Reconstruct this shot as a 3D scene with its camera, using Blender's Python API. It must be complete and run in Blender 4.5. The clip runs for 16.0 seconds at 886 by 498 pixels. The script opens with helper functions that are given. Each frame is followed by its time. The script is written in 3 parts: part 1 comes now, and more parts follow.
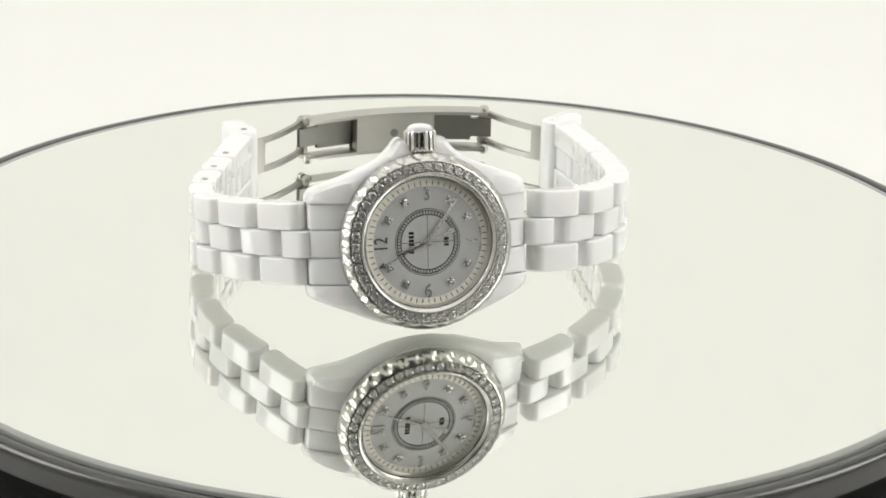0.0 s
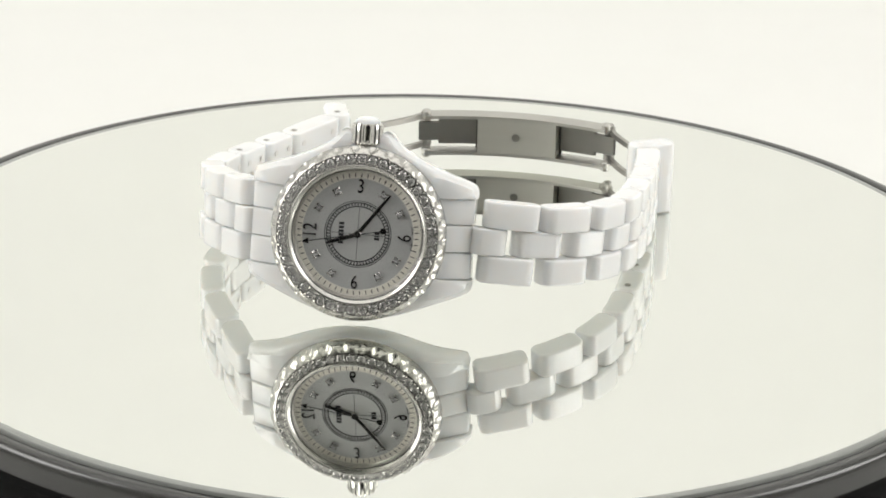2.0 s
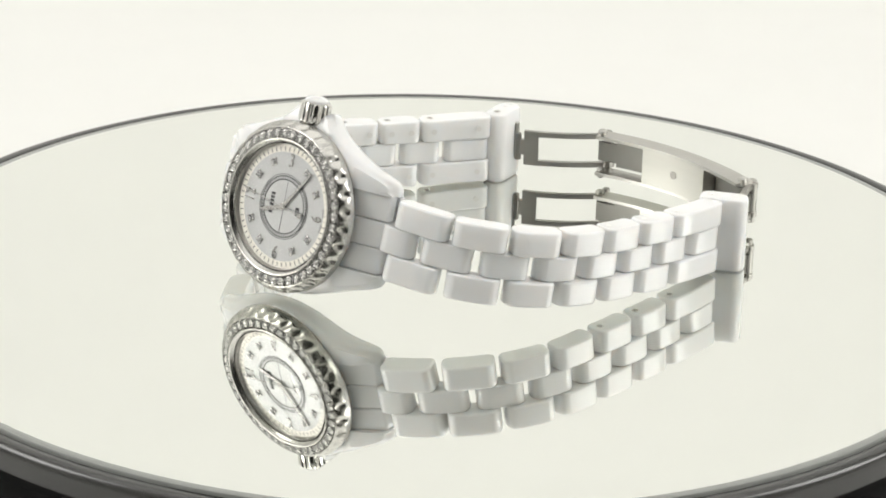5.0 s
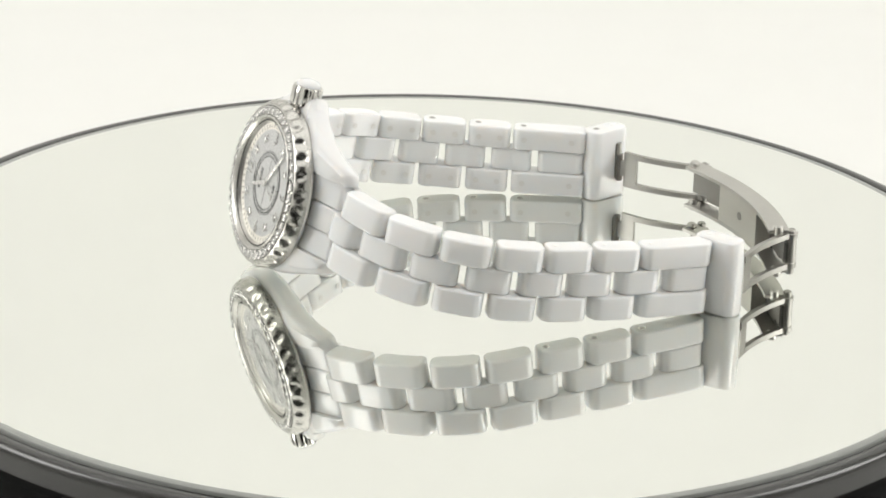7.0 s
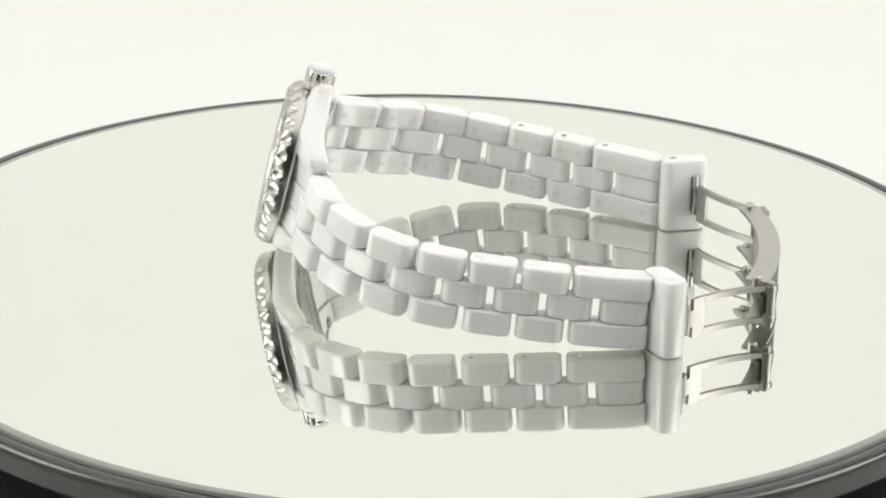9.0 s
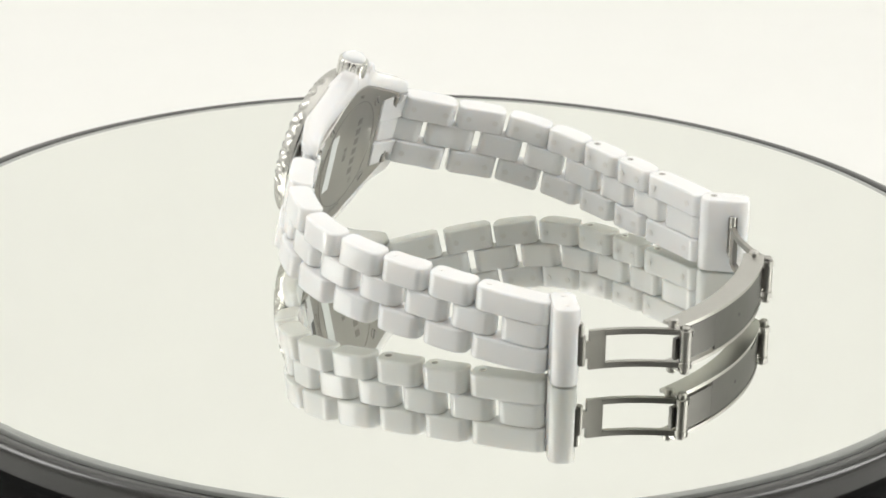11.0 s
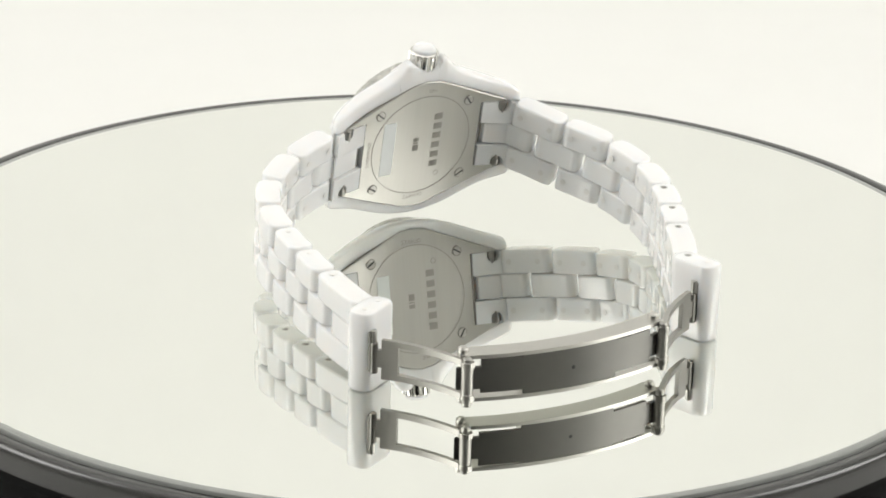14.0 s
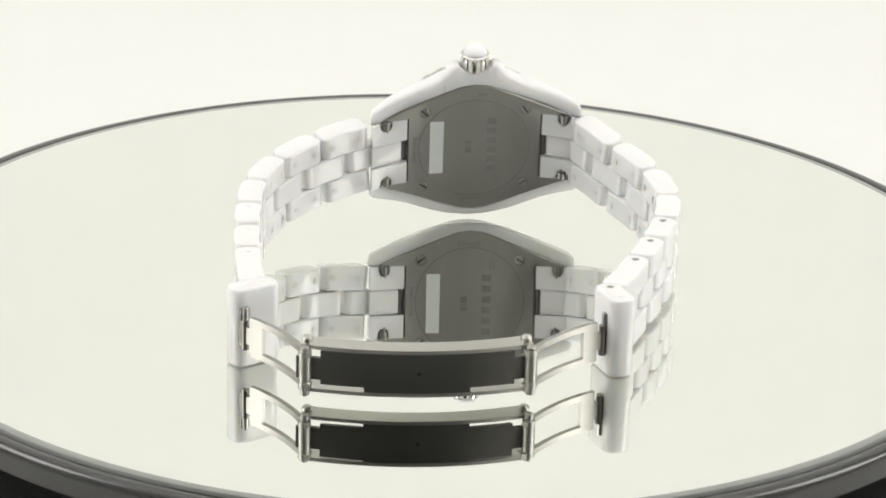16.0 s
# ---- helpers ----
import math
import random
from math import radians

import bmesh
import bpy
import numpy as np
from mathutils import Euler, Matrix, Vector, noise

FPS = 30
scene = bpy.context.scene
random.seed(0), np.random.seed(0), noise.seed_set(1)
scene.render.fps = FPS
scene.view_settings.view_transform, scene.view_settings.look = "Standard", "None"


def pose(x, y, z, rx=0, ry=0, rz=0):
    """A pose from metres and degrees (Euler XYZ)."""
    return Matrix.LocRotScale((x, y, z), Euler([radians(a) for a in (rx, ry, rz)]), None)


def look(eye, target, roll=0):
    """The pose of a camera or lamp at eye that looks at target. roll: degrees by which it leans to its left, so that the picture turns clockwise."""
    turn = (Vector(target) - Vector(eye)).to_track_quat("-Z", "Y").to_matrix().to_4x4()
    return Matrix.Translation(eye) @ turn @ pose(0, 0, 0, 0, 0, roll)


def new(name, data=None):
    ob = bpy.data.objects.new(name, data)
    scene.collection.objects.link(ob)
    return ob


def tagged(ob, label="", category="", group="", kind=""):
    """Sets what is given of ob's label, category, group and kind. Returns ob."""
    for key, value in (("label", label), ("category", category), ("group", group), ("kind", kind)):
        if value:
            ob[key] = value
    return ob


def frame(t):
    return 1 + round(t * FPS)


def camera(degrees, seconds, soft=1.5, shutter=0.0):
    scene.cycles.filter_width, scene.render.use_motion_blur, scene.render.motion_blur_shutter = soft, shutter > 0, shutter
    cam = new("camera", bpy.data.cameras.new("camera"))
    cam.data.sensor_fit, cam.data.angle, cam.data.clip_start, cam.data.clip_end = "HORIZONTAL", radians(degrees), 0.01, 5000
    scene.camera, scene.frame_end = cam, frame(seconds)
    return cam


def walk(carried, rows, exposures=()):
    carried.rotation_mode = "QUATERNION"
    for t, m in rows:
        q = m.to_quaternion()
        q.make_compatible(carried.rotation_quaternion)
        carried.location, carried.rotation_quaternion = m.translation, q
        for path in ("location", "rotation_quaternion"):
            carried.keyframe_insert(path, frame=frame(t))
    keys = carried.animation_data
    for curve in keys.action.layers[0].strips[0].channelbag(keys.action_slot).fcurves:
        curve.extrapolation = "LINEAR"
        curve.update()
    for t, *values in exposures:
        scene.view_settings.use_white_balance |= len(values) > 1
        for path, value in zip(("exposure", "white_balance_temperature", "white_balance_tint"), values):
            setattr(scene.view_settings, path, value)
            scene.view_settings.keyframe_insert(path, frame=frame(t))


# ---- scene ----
S = 0.001                                  # the parts are drawn in millimetres

# ---- camera: stands still before the turntable ----
cam = camera(16.219, 16.0, soft=1.8)
EYE = Vector((0.0, -0.49625, 0.19562))
AIM = EYE + Vector((math.sin(radians(0.1882)) * math.cos(radians(21.1215)), math.cos(radians(0.1882)) * math.cos(radians(21.1215)), -math.sin(radians(21.1215))))
walk(cam, [(0.0, look(EYE, AIM, 1.4475)), (16.0, look(EYE, AIM, 1.4475))])

# ---- light: a white photo tent, lit through its top and flanks, open to a dim room in front ----
world = bpy.data.worlds.new("room")
scene.world = world
world.use_nodes = True
world.node_tree.nodes["Background"].inputs[0].default_value = (0.9, 0.95, 1.0, 1)
world.node_tree.nodes["Background"].inputs[1].default_value = 0.02


def area(name, eye, target, sx, sy, watts, colour):
    data = bpy.data.lights.new(name, "AREA")
    data.shape, data.size, data.size_y, data.energy, data.color = "RECTANGLE", sx, sy, watts, colour
    ob = new(name, data)
    ob.matrix_world = look(eye, target)
    return ob


WARM = (1.0, 0.985, 0.965)
area("softbox_top", (0.0, 0.06, 0.70), (0, 0.02, 0), 0.86, 0.80, 1.35, WARM)
area("softbox_west", (-0.60, 0.0, 0.36), (0.1, 0.45, 0.34), 0.5, 0.45, 3.08, WARM)
area("softbox_east", (0.60, 0.0, 0.36), (-0.1, 0.45, 0.34), 0.5, 0.45, 3.08, WARM)


# ---- materials ----
def material(name):
    m = bpy.data.materials.new(name)
    m.use_nodes = True
    return m, m.node_tree.nodes, m.node_tree.links, m.node_tree.nodes["Principled BSDF"]


def simple(name, colour, rough, metal=0.0, bump=0.0, scale=400.0, vary=0.06, spec=0.5, stretch=(1, 1, 1), rvary=0.0):
    """Colour with a two-scale variation, and a fine relief."""
    m, n, l, b = material(name)
    tc = n.new("ShaderNodeTexCoord")
    mp = n.new("ShaderNodeMapping")
    mp.inputs["Scale"].default_value = stretch
    l.new(tc.outputs["Object"], mp.inputs[0])
    fine, broad = n.new("ShaderNodeTexNoise"), n.new("ShaderNodeTexNoise")
    fine.inputs["Scale"].default_value, broad.inputs["Scale"].default_value = scale, scale * 0.12
    fine.inputs["Detail"].default_value = 4
    for t in (fine, broad):
        l.new(mp.outputs[0], t.inputs["Vector"])
    add = n.new("ShaderNodeMath")
    add.operation = "ADD"
    l.new(fine.outputs["Fac"], add.inputs[0])
    l.new(broad.outputs["Fac"], add.inputs[1])
    ramp = n.new("ShaderNodeMapRange")
    ramp.inputs["From Min"].default_value, ramp.inputs["From Max"].default_value = 0.5, 1.5
    ramp.inputs["To Min"].default_value, ramp.inputs["To Max"].default_value = 1 - vary, 1 + vary
    l.new(add.outputs[0], ramp.inputs["Value"])
    mul = n.new("ShaderNodeVectorMath")
    mul.operation = "SCALE"
    mul.inputs[0].default_value = colour[:3]
    l.new(ramp.outputs[0], mul.inputs["Scale"])
    l.new(mul.outputs[0], b.inputs["Base Color"])
    b.inputs["Roughness"].default_value, b.inputs["Metallic"].default_value = rough, metal
    b.inputs["Specular IOR Level"].default_value = spec
    if rvary:
        rr = n.new("ShaderNodeMapRange")
        rr.inputs["To Min"].default_value, rr.inputs["To Max"].default_value = rough - rvary, rough + rvary
        l.new(fine.outputs["Fac"], rr.inputs["Value"])
        l.new(rr.outputs[0], b.inputs["Roughness"])
    if bump:
        bp = n.new("ShaderNodeBump")
        bp.inputs["Strength"].default_value, bp.inputs["Distance"].default_value = bump, 0.00005
        l.new(fine.outputs["Fac"], bp.inputs["Height"])
        l.new(bp.outputs[0], b.inputs["Normal"])
    return m


CERAMIC = simple("white_ceramic", (0.945, 0.948, 0.938), 0.06, vary=0.012, scale=150, spec=0.62)
ceramic_b = CERAMIC.node_tree.nodes["Principled BSDF"]
ceramic_b.inputs["Subsurface Weight"].default_value, ceramic_b.inputs["Subsurface Scale"].default_value = 1.0, 0.0012
ceramic_b.inputs["Subsurface Radius"].default_value = (1.0, 0.95, 0.9)
STEEL = simple("polished_steel", (0.78, 0.77, 0.74), 0.15, 1.0, vary=0.03, scale=300)
BEZELSTEEL = simple("satin_polished_steel", (0.58, 0.57, 0.545), 0.27, 1.0, vary=0.04, scale=300)
BRUSHED = simple("brushed_steel", (0.43, 0.42, 0.392), 0.42, 1.0, bump=0.12, scale=2600, vary=0.05, stretch=(1, 0.03, 1), rvary=0.05)
BRUSHEDX = simple("brushed_blade_steel", (0.58, 0.57, 0.53), 0.46, 1.0, bump=0.08, scale=1800, vary=0.04, stretch=(0.06, 0.06, 1), rvary=0.04)
# blade steel seen from outside: the dim room's reflection is put into the colour
OUTERSTEEL = simple("room_darkened_steel", (0.15, 0.147, 0.138), 0.40, 1.0, vary=0.05, scale=500)
ARMSTEEL = simple("arm_steel", (0.42, 0.41, 0.385), 0.42, 1.0, vary=0.05, scale=500)
# tongue steel with the shade of its recess put into the colour
TONGUESHADE = simple("recess_shaded_steel", (0.27, 0.262, 0.245), 0.45, 1.0, vary=0.05, scale=500)
SATIN = simple("satin_steel", (0.54, 0.53, 0.50), 0.36, 1.0, vary=0.04, scale=600)
DARKSTEEL = simple("dark_steel", (0.30, 0.29, 0.27), 0.35, 1.0, vary=0.08)
PEARL = simple("mother_of_pearl", (0.52, 0.525, 0.515), 0.36, 0.4, vary=0.06, scale=260)
# ivory tint of a warm reflection, put into the whole ring's colour
WARMRING = simple("reflection_tinted_print", (0.78, 0.75, 0.67), 0.35, 0.1, vary=0.03)
INK = simple("black_print", (0.02, 0.02, 0.022), 0.4, vary=0.1)
GREYINK = simple("etched_steel", (0.24, 0.23, 0.215), 0.5, 0.7, vary=0.1)
ETCH = simple("shallow_etching", (0.31, 0.30, 0.28), 0.6, 0.9, vary=0.1)
NUMERAL = simple("plated_numeral", (0.60, 0.59, 0.58), 0.12, 1.0, vary=0.04)
HANDSTEEL = simple("polished_pointer_steel", (0.66, 0.65, 0.63), 0.10, 1.0, vary=0.03)
PINGREY = simple("ceramic_pin_plug", (0.82, 0.81, 0.785), 0.3, vary=0.05)
BLACK = simple("black_plastic", (0.006, 0.006, 0.006), 0.45, bump=0.08, scale=700, vary=0.2, spec=0.06)
RIMBLACK = simple("glossy_black_rim", (0.02, 0.02, 0.019), 0.2, vary=0.15, scale=300, spec=0.9)
# grey that stands for the rim's reflection at the mirror's edge
EDGEREFLECTION = simple("rim_reflection_grey", (0.34, 0.35, 0.33), 0.4, vary=0.06, scale=300)
STICKER = simple("pale_film_sticker", (0.80, 0.83, 0.82), 0.25, vary=0.02)
PAPER = simple("white_paper", (0.86, 0.86, 0.835), 0.8, bump=0.1, scale=60, vary=0.012, spec=0.2)
CLOTH = simple("white_tent_cloth", (0.85, 0.85, 0.825), 0.85, bump=0.1, scale=120, vary=0.015, spec=0.1)
ROOM = simple("dim_room_paint", (0.10, 0.10, 0.10), 0.8, vary=0.1, scale=3)

MIRROR, n_, l_, b_ = material("mirror_glass")
b_.inputs["Base Color"].default_value = (0.90, 0.912, 0.873, 1)
b_.inputs["Metallic"].default_value, b_.inputs["Roughness"].default_value = 1.0, 0.006

CRYSTAL, n_, l_, b_ = material("sapphire_crystal")
b_.inputs["Base Color"].default_value = (1, 1, 1, 1)
b_.inputs["Transmission Weight"].default_value, b_.inputs["Roughness"].default_value, b_.inputs["IOR"].default_value = 1.0, 0.0, 1.14

GEM, n_, l_, b_ = material("clear_brilliant")
b_.inputs["Base Color"].default_value = (0.98, 0.98, 0.98, 1)
b_.inputs["Transmission Weight"].default_value, b_.inputs["Roughness"].default_value, b_.inputs["IOR"].default_value = 0.85, 0.0, 2.2


# ---- builders ----
def part(name, bm, mat, parent, label="", m=None, smooth=35):
    """One mesh object, drawn in millimetres, under a thing or a part; m is its pose in its parent's space, in millimetres."""
    if isinstance(bm, bpy.types.Mesh):
        me = bm
    else:
        me = bpy.data.meshes.new(name)
        bmesh.ops.recalc_face_normals(bm, faces=bm.faces)
        bm.to_mesh(me)
        bm.free()
        me.transform(Matrix.Diagonal((S, S, S, 1)))
        me.materials.append(mat)
        if smooth:
            for p in me.polygons:
                p.use_smooth = True
            me.set_sharp_from_angle(angle=radians(smooth))
    ob = new(name, me)
    ob.parent = parent
    if m is not None:
        mm = m.copy()
        mm.translation = m.translation * S
        ob.matrix_basis = mm
    if label:
        ob["label"] = label
    return ob


def empty(name, label, category, group="", kind=""):
    return tagged(new(name), label, category, group, kind)


def ring_loft(bm, rings, close=True, cap0=True, cap1=True):
    """Joins rings of equal length, each a list of points."""
    vs = [[bm.verts.new(p) for p in r] for r in rings]
    for a, b in zip(vs, vs[1:]):
        k = len(a)
        for i in range(k if close else k - 1):
            j = (i + 1) % k
            bm.faces.new((a[i], a[j], b[j], b[i]))
    if cap0:
        bm.faces.new(vs[0][::-1])
    if cap1:
        bm.faces.new(vs[-1])
    return vs


def lathe(bm, profile, n=64, mod=None, cap0=False, cap1=False, z0=0.0):
    rings = []
    for r, z in profile:
        ring = []
        for i in range(n):
            a = 2 * math.pi * i / n
            rr, zz = mod(r, z, a) if mod else (r, z)
            ring.append((rr * math.cos(a), rr * math.sin(a), zz + z0))
        rings.append(ring)
    return ring_loft(bm, rings, True, cap0, cap1)


def box(bm, x0, x1, y0, y1, z0, z1, bevel=0.0, seg=2):
    r = bmesh.ops.create_cube(bm, size=1.0, matrix=Matrix.Translation(((x0 + x1) / 2, (y0 + y1) / 2, (z0 + z1) / 2)) @ Matrix.Diagonal((x1 - x0, y1 - y0, z1 - z0, 1)))
    if bevel:
        es = list({e for v in r["verts"] for e in v.link_edges})
        bmesh.ops.bevel(bm, geom=es, offset=bevel, segments=seg, affect="EDGES", profile=0.5)


def cyl(bm, p0, p1, r, n=16, bevel=0.0):
    p0, p1 = Vector(p0), Vector(p1)
    d = (p1 - p0).normalized()
    a = d.orthogonal().normalized()
    b = d.cross(a)
    L = (p1 - p0).length
    prof = [(r, 0), (r, L)] if not bevel else [(r - bevel, 0), (r, bevel), (r, L - bevel), (r - bevel, L)]
    ring_loft(bm, [[p0 + d * z + (a * math.cos(2 * math.pi * i / n) + b * math.sin(2 * math.pi * i / n)) * q for i in range(n)] for q, z in prof])


def text_mesh(body, size, depth=0.06):
    """The mesh of a word in the built-in font, centred, in millimetres."""
    cu = bpy.data.curves.new("word", "FONT")
    cu.body, cu.size, cu.extrude, cu.align_x, cu.align_y = body, size, depth, "CENTER", "CENTER"
    ob = new("word", cu)
    dg = bpy.context.evaluated_depsgraph_get()
    me = bpy.data.meshes.new_from_object(ob.evaluated_get(dg))
    bpy.data.objects.remove(ob)
    bm = bmesh.new()
    bm.from_mesh(me)
    return bm


def rounded_outline(L, T, r, bulge=0.0, n=4):
    """A rounded rectangle in plan, length L by thickness T, its outer face (+y) slightly bowed."""
    pts = []
    for cx, cy, a0 in ((L / 2 - r, T / 2 - r, 0), (-L / 2 + r, T / 2 - r, 90), (-L / 2 + r, -T / 2 + r, 180), (L / 2 - r, -T / 2 + r, 270)):
        for k in range(n + 1):
            a = radians(a0 + 90 * k / n)
            pts.append([cx + r * math.cos(a), cy + r * math.sin(a)])
    out = []
    for i, (x, y) in enumerate(pts):
        out.append((x, y))
        nx = pts[(i + 1) % len(pts)]
        if abs(nx[0] - x) > 2:                      # points along the long faces for the bow
            for f in (0.03, 0.25, 0.5, 0.75, 0.97):
                out.append((x + (nx[0] - x) * f, y + (nx[1] - y) * f))
    return [(x, y + bulge * (1 - (2 * x / L) ** 2)) for x, y in out]


def pill(bm, L, T, W, r=1.1, bulge=0.25, edge=0.4, x0=0.0, z0=0.0):
    """A link: the rounded outline drawn out over the width W, its rims rounded."""
    o = rounded_outline(L, T, r, bulge)

    def inset(d):
        return [(x0 + x * (1 - 2 * d / L), y * (1 - 2 * d / T)) for x, y in o]

    half = ((edge + 0.16, 0.0), (edge, 0.0), (edge * 0.62, edge * 0.09), (edge * 0.26, edge * 0.32), (edge * 0.06, edge * 0.66), (0.0, edge), (0.0, edge + 0.16))
    rings = []
    for d, z in [(d, -W / 2 + k) for d, k in half] + [(d, W / 2 - k) for d, k in reversed(half)]:
        rings.append([(x, y, z + z0) for x, y in inset(d)])
    ring_loft(bm, rings)


# ---- the tent and the table ----
def slab(name, x0, x1, y0, y1, z0, z1, mat, label, category):
    bm = bmesh.new()
    box(bm, x0, x1, y0, y1, z0, z1)
    ob = part(name, bm, mat, None, "", smooth=0)
    return tagged(ob, label, category, "", "structure")


def sweep():
    """White paper that lies on the table and curves up behind the turntable."""
    prof = [(-518, -42), (-200, -42), (300, -42)]
    for k in range(1, 17):
        a = radians(90 * k / 16)
        prof.append((300 + 330 * math.sin(a), -42 + 330 * (1 - math.cos(a))))
    prof.append((630, 758))
    loop = [(y, z) for y, z in prof] + [(y + (1.5 if k > 2 else 0), z - (1.5 if k < 19 else 0)) for k, (y, z) in reversed(list(enumerate(prof)))]
    bm = bmesh.new()
    ring_loft(bm, [[(x, y, z) for y, z in loop] for x in (-643, -320, 0, 320, 643)])
    return tagged(part("backdrop", bm, PAPER, None, "", smooth=60), "seamless white paper sweep behind the turntable", "backdrop", "", "structure")


sweep()
slab("ground", -3000, 3000, -3000, 3000, -60, -46, ROOM, "dim floor of the room round the tent", "ground")
slab("wall_west", -660, -645, -520, 700, -46, 760, CLOTH, "white cloth flank of the photo tent", "wall")
slab("wall_east", 645, 660, -520, 700, -46, 760, CLOTH, "white cloth flank of the photo tent", "wall")
slab("ceiling", -660, 660, -520, 700, 760, 775, CLOTH, "white cloth top of the photo tent", "ceiling")
slab("wall_front_west", -645, -330, -532, -520, -46, 760, CLOTH, "white cloth front flap of the photo tent", "wall")
slab("wall_front_east", 330, 645, -532, -520, -46, 760, CLOTH, "white cloth front flap of the photo tent", "wall")
slab("room_wall_south", -3000, 3000, -2520, -2500, -46, 2600, ROOM, "dim painted room wall", "wall")
slab("room_wall_north", -3000, 3000, 2500, 2520, -46, 2600, ROOM, "dim painted room wall", "wall")
slab("room_wall_west", -3020, -3000, -2500, 2500, -46, 2600, ROOM, "dim painted room wall", "wall")
slab("room_wall_east", 3000, 3020, -2500, 2500, -46, 2600, ROOM, "dim painted room wall", "wall")
slab("room_ceiling", -3000, 3000, -2520, 2520, 2600, 2620, ROOM, "dim room ceiling above the tent", "ceiling")


def turntable():
    t = empty("turntable", "round mirror-topped turntable with a glossy black rim", "turntable")
    bm = bmesh.new()
    lathe(bm, [(93.3, -3.0), (93.3, 0.0)], 256, cap0=True, cap1=True)
    part("mirror_plate", bm, MIRROR, t, "silvered mirror disc", smooth=20)
    # added grey ring: paints the lighter reflected band inside the rim
    bm = bmesh.new()
    lathe(bm, [(93.31, -1.5), (93.31, -0.02), (93.4, -0.01), (94.5, -0.03), (94.6, -0.12), (94.6, -1.5)], 256)
    part("edge_reflection", bm, EDGEREFLECTION, t, "grey ring painted as the rim's reflection in the mirror", smooth=50)
    bm = bmesh.new()
    lathe(bm, [(94.61, -1.4), (95.1, -1.4), (95.2, -0.45), (95.4, -0.3), (97.0, -0.3), (97.6, -0.5), (97.95, -1.0), (98.1, -2.2), (98.1, -5.0)], 256)
    part("rim", bm, RIMBLACK, t, "glossy black bevelled rim", smooth=50)
    bm = bmesh.new()
    lathe(bm, [(90, -4.5), (98.0, -4.5), (99.2, -5.2), (99.6, -6.5), (99.6, -14.0), (98.2, -15.0), (97.0, -15.2), (97.0, -16.0), (98.6, -16.4), (99.6, -18), (100.5, -41), (99, -42)], 160, cap0=True, cap1=True)
    part("base", bm, BLACK, t, "matt black plastic base", smooth=40)
    return t


table = turntable()

# ---- the watch: its case frame in the turntable's space ----
YAW, TILT, SPIN = radians(17.39), radians(13.15), radians(-1.474)
U = Vector((math.cos(YAW), math.sin(YAW), 0))
NRM = Vector((math.sin(YAW), -math.cos(YAW), 0)) * math.cos(TILT) + Vector((0, 0, 1)) * math.sin(TILT)
V = NRM.cross(U)
UX, VY = U * math.cos(SPIN) + V * math.sin(SPIN), V * math.cos(SPIN) - U * math.sin(SPIN)
MC = Matrix(((UX.x, VY.x, NRM.x, -0.995), (UX.y, VY.y, NRM.y, -28.306), (UX.z, VY.z, NRM.z, 16.007), (0, 0, 0, 1)))

watch = empty("wristwatch", "white ceramic wristwatch with gem-set bezel lying on its side", "watch")


def chaikin(pts, n=2):
    for _ in range(n):
        out = []
        for i, p in enumerate(pts):
            q = pts[(i + 1) % len(pts)]
            out += [(p[0] * 0.75 + q[0] * 0.25, p[1] * 0.75 + q[1] * 0.25), (p[0] * 0.25 + q[0] * 0.75, p[1] * 0.25 + q[1] * 0.75)]
        pts = out
    return pts


def drop(x, k):
    return -k * max(0.0, abs(x) - 10.0) ** 2


def case_outline():
    """The case from the front, with the gaps between its horns: points and whether each lies on a gap's wall."""
    half = [(1.7, 15.5), (2.6, 15.7), (2.95, 16.8), (4.1, 16.6), (5.0, 15.3), (6.4, 14.0), (9.0, 12.6), (13.5, 10.7), (17.6, 9.3), (18.7, 8.3), (18.75, 5)]
    right = half + [(x, -y) for x, y in half[::-1][:-6]] + [(5.0, -13.9)]
    pts = [(0, 15.4)] + right + [(0, -14.5)] + [(-x, y) for x, y in right[::-1]]
    out = []
    for x, y in chaikin(pts, 3):
        if abs(x) > 12 and abs(y) < 6.9:
            gap = [(18.6, 6.75), (18.2, 6.72), (15, 6.7), (11.8, 6.7), (11.8, 3), (11.8, -3), (11.8, -6.7), (15, -6.7), (18.2, -6.72), (18.6, -6.75)]
            if x < 0:
                gap = [(-a, b) for a, b in gap[::-1]]
            if not out or not out[-1][2]:
                out += [(a, b, True) for a, b in gap]
            continue
        out.append((x, y, False))
    return out


def plate_edge(x):
    """Half the height of the steel back at a distance from its middle."""
    knots = [(0.0, 12.9), (2.4, 12.6), (4.8, 11.7), (16.3, 6.9), (19.0, 5.8)]
    for (x0, y0), (x1, y1) in zip(knots, knots[1:]):
        if x <= x1:
            return y0 + (y1 - y0) * (x - x0) / (x1 - x0)
    return 5.8


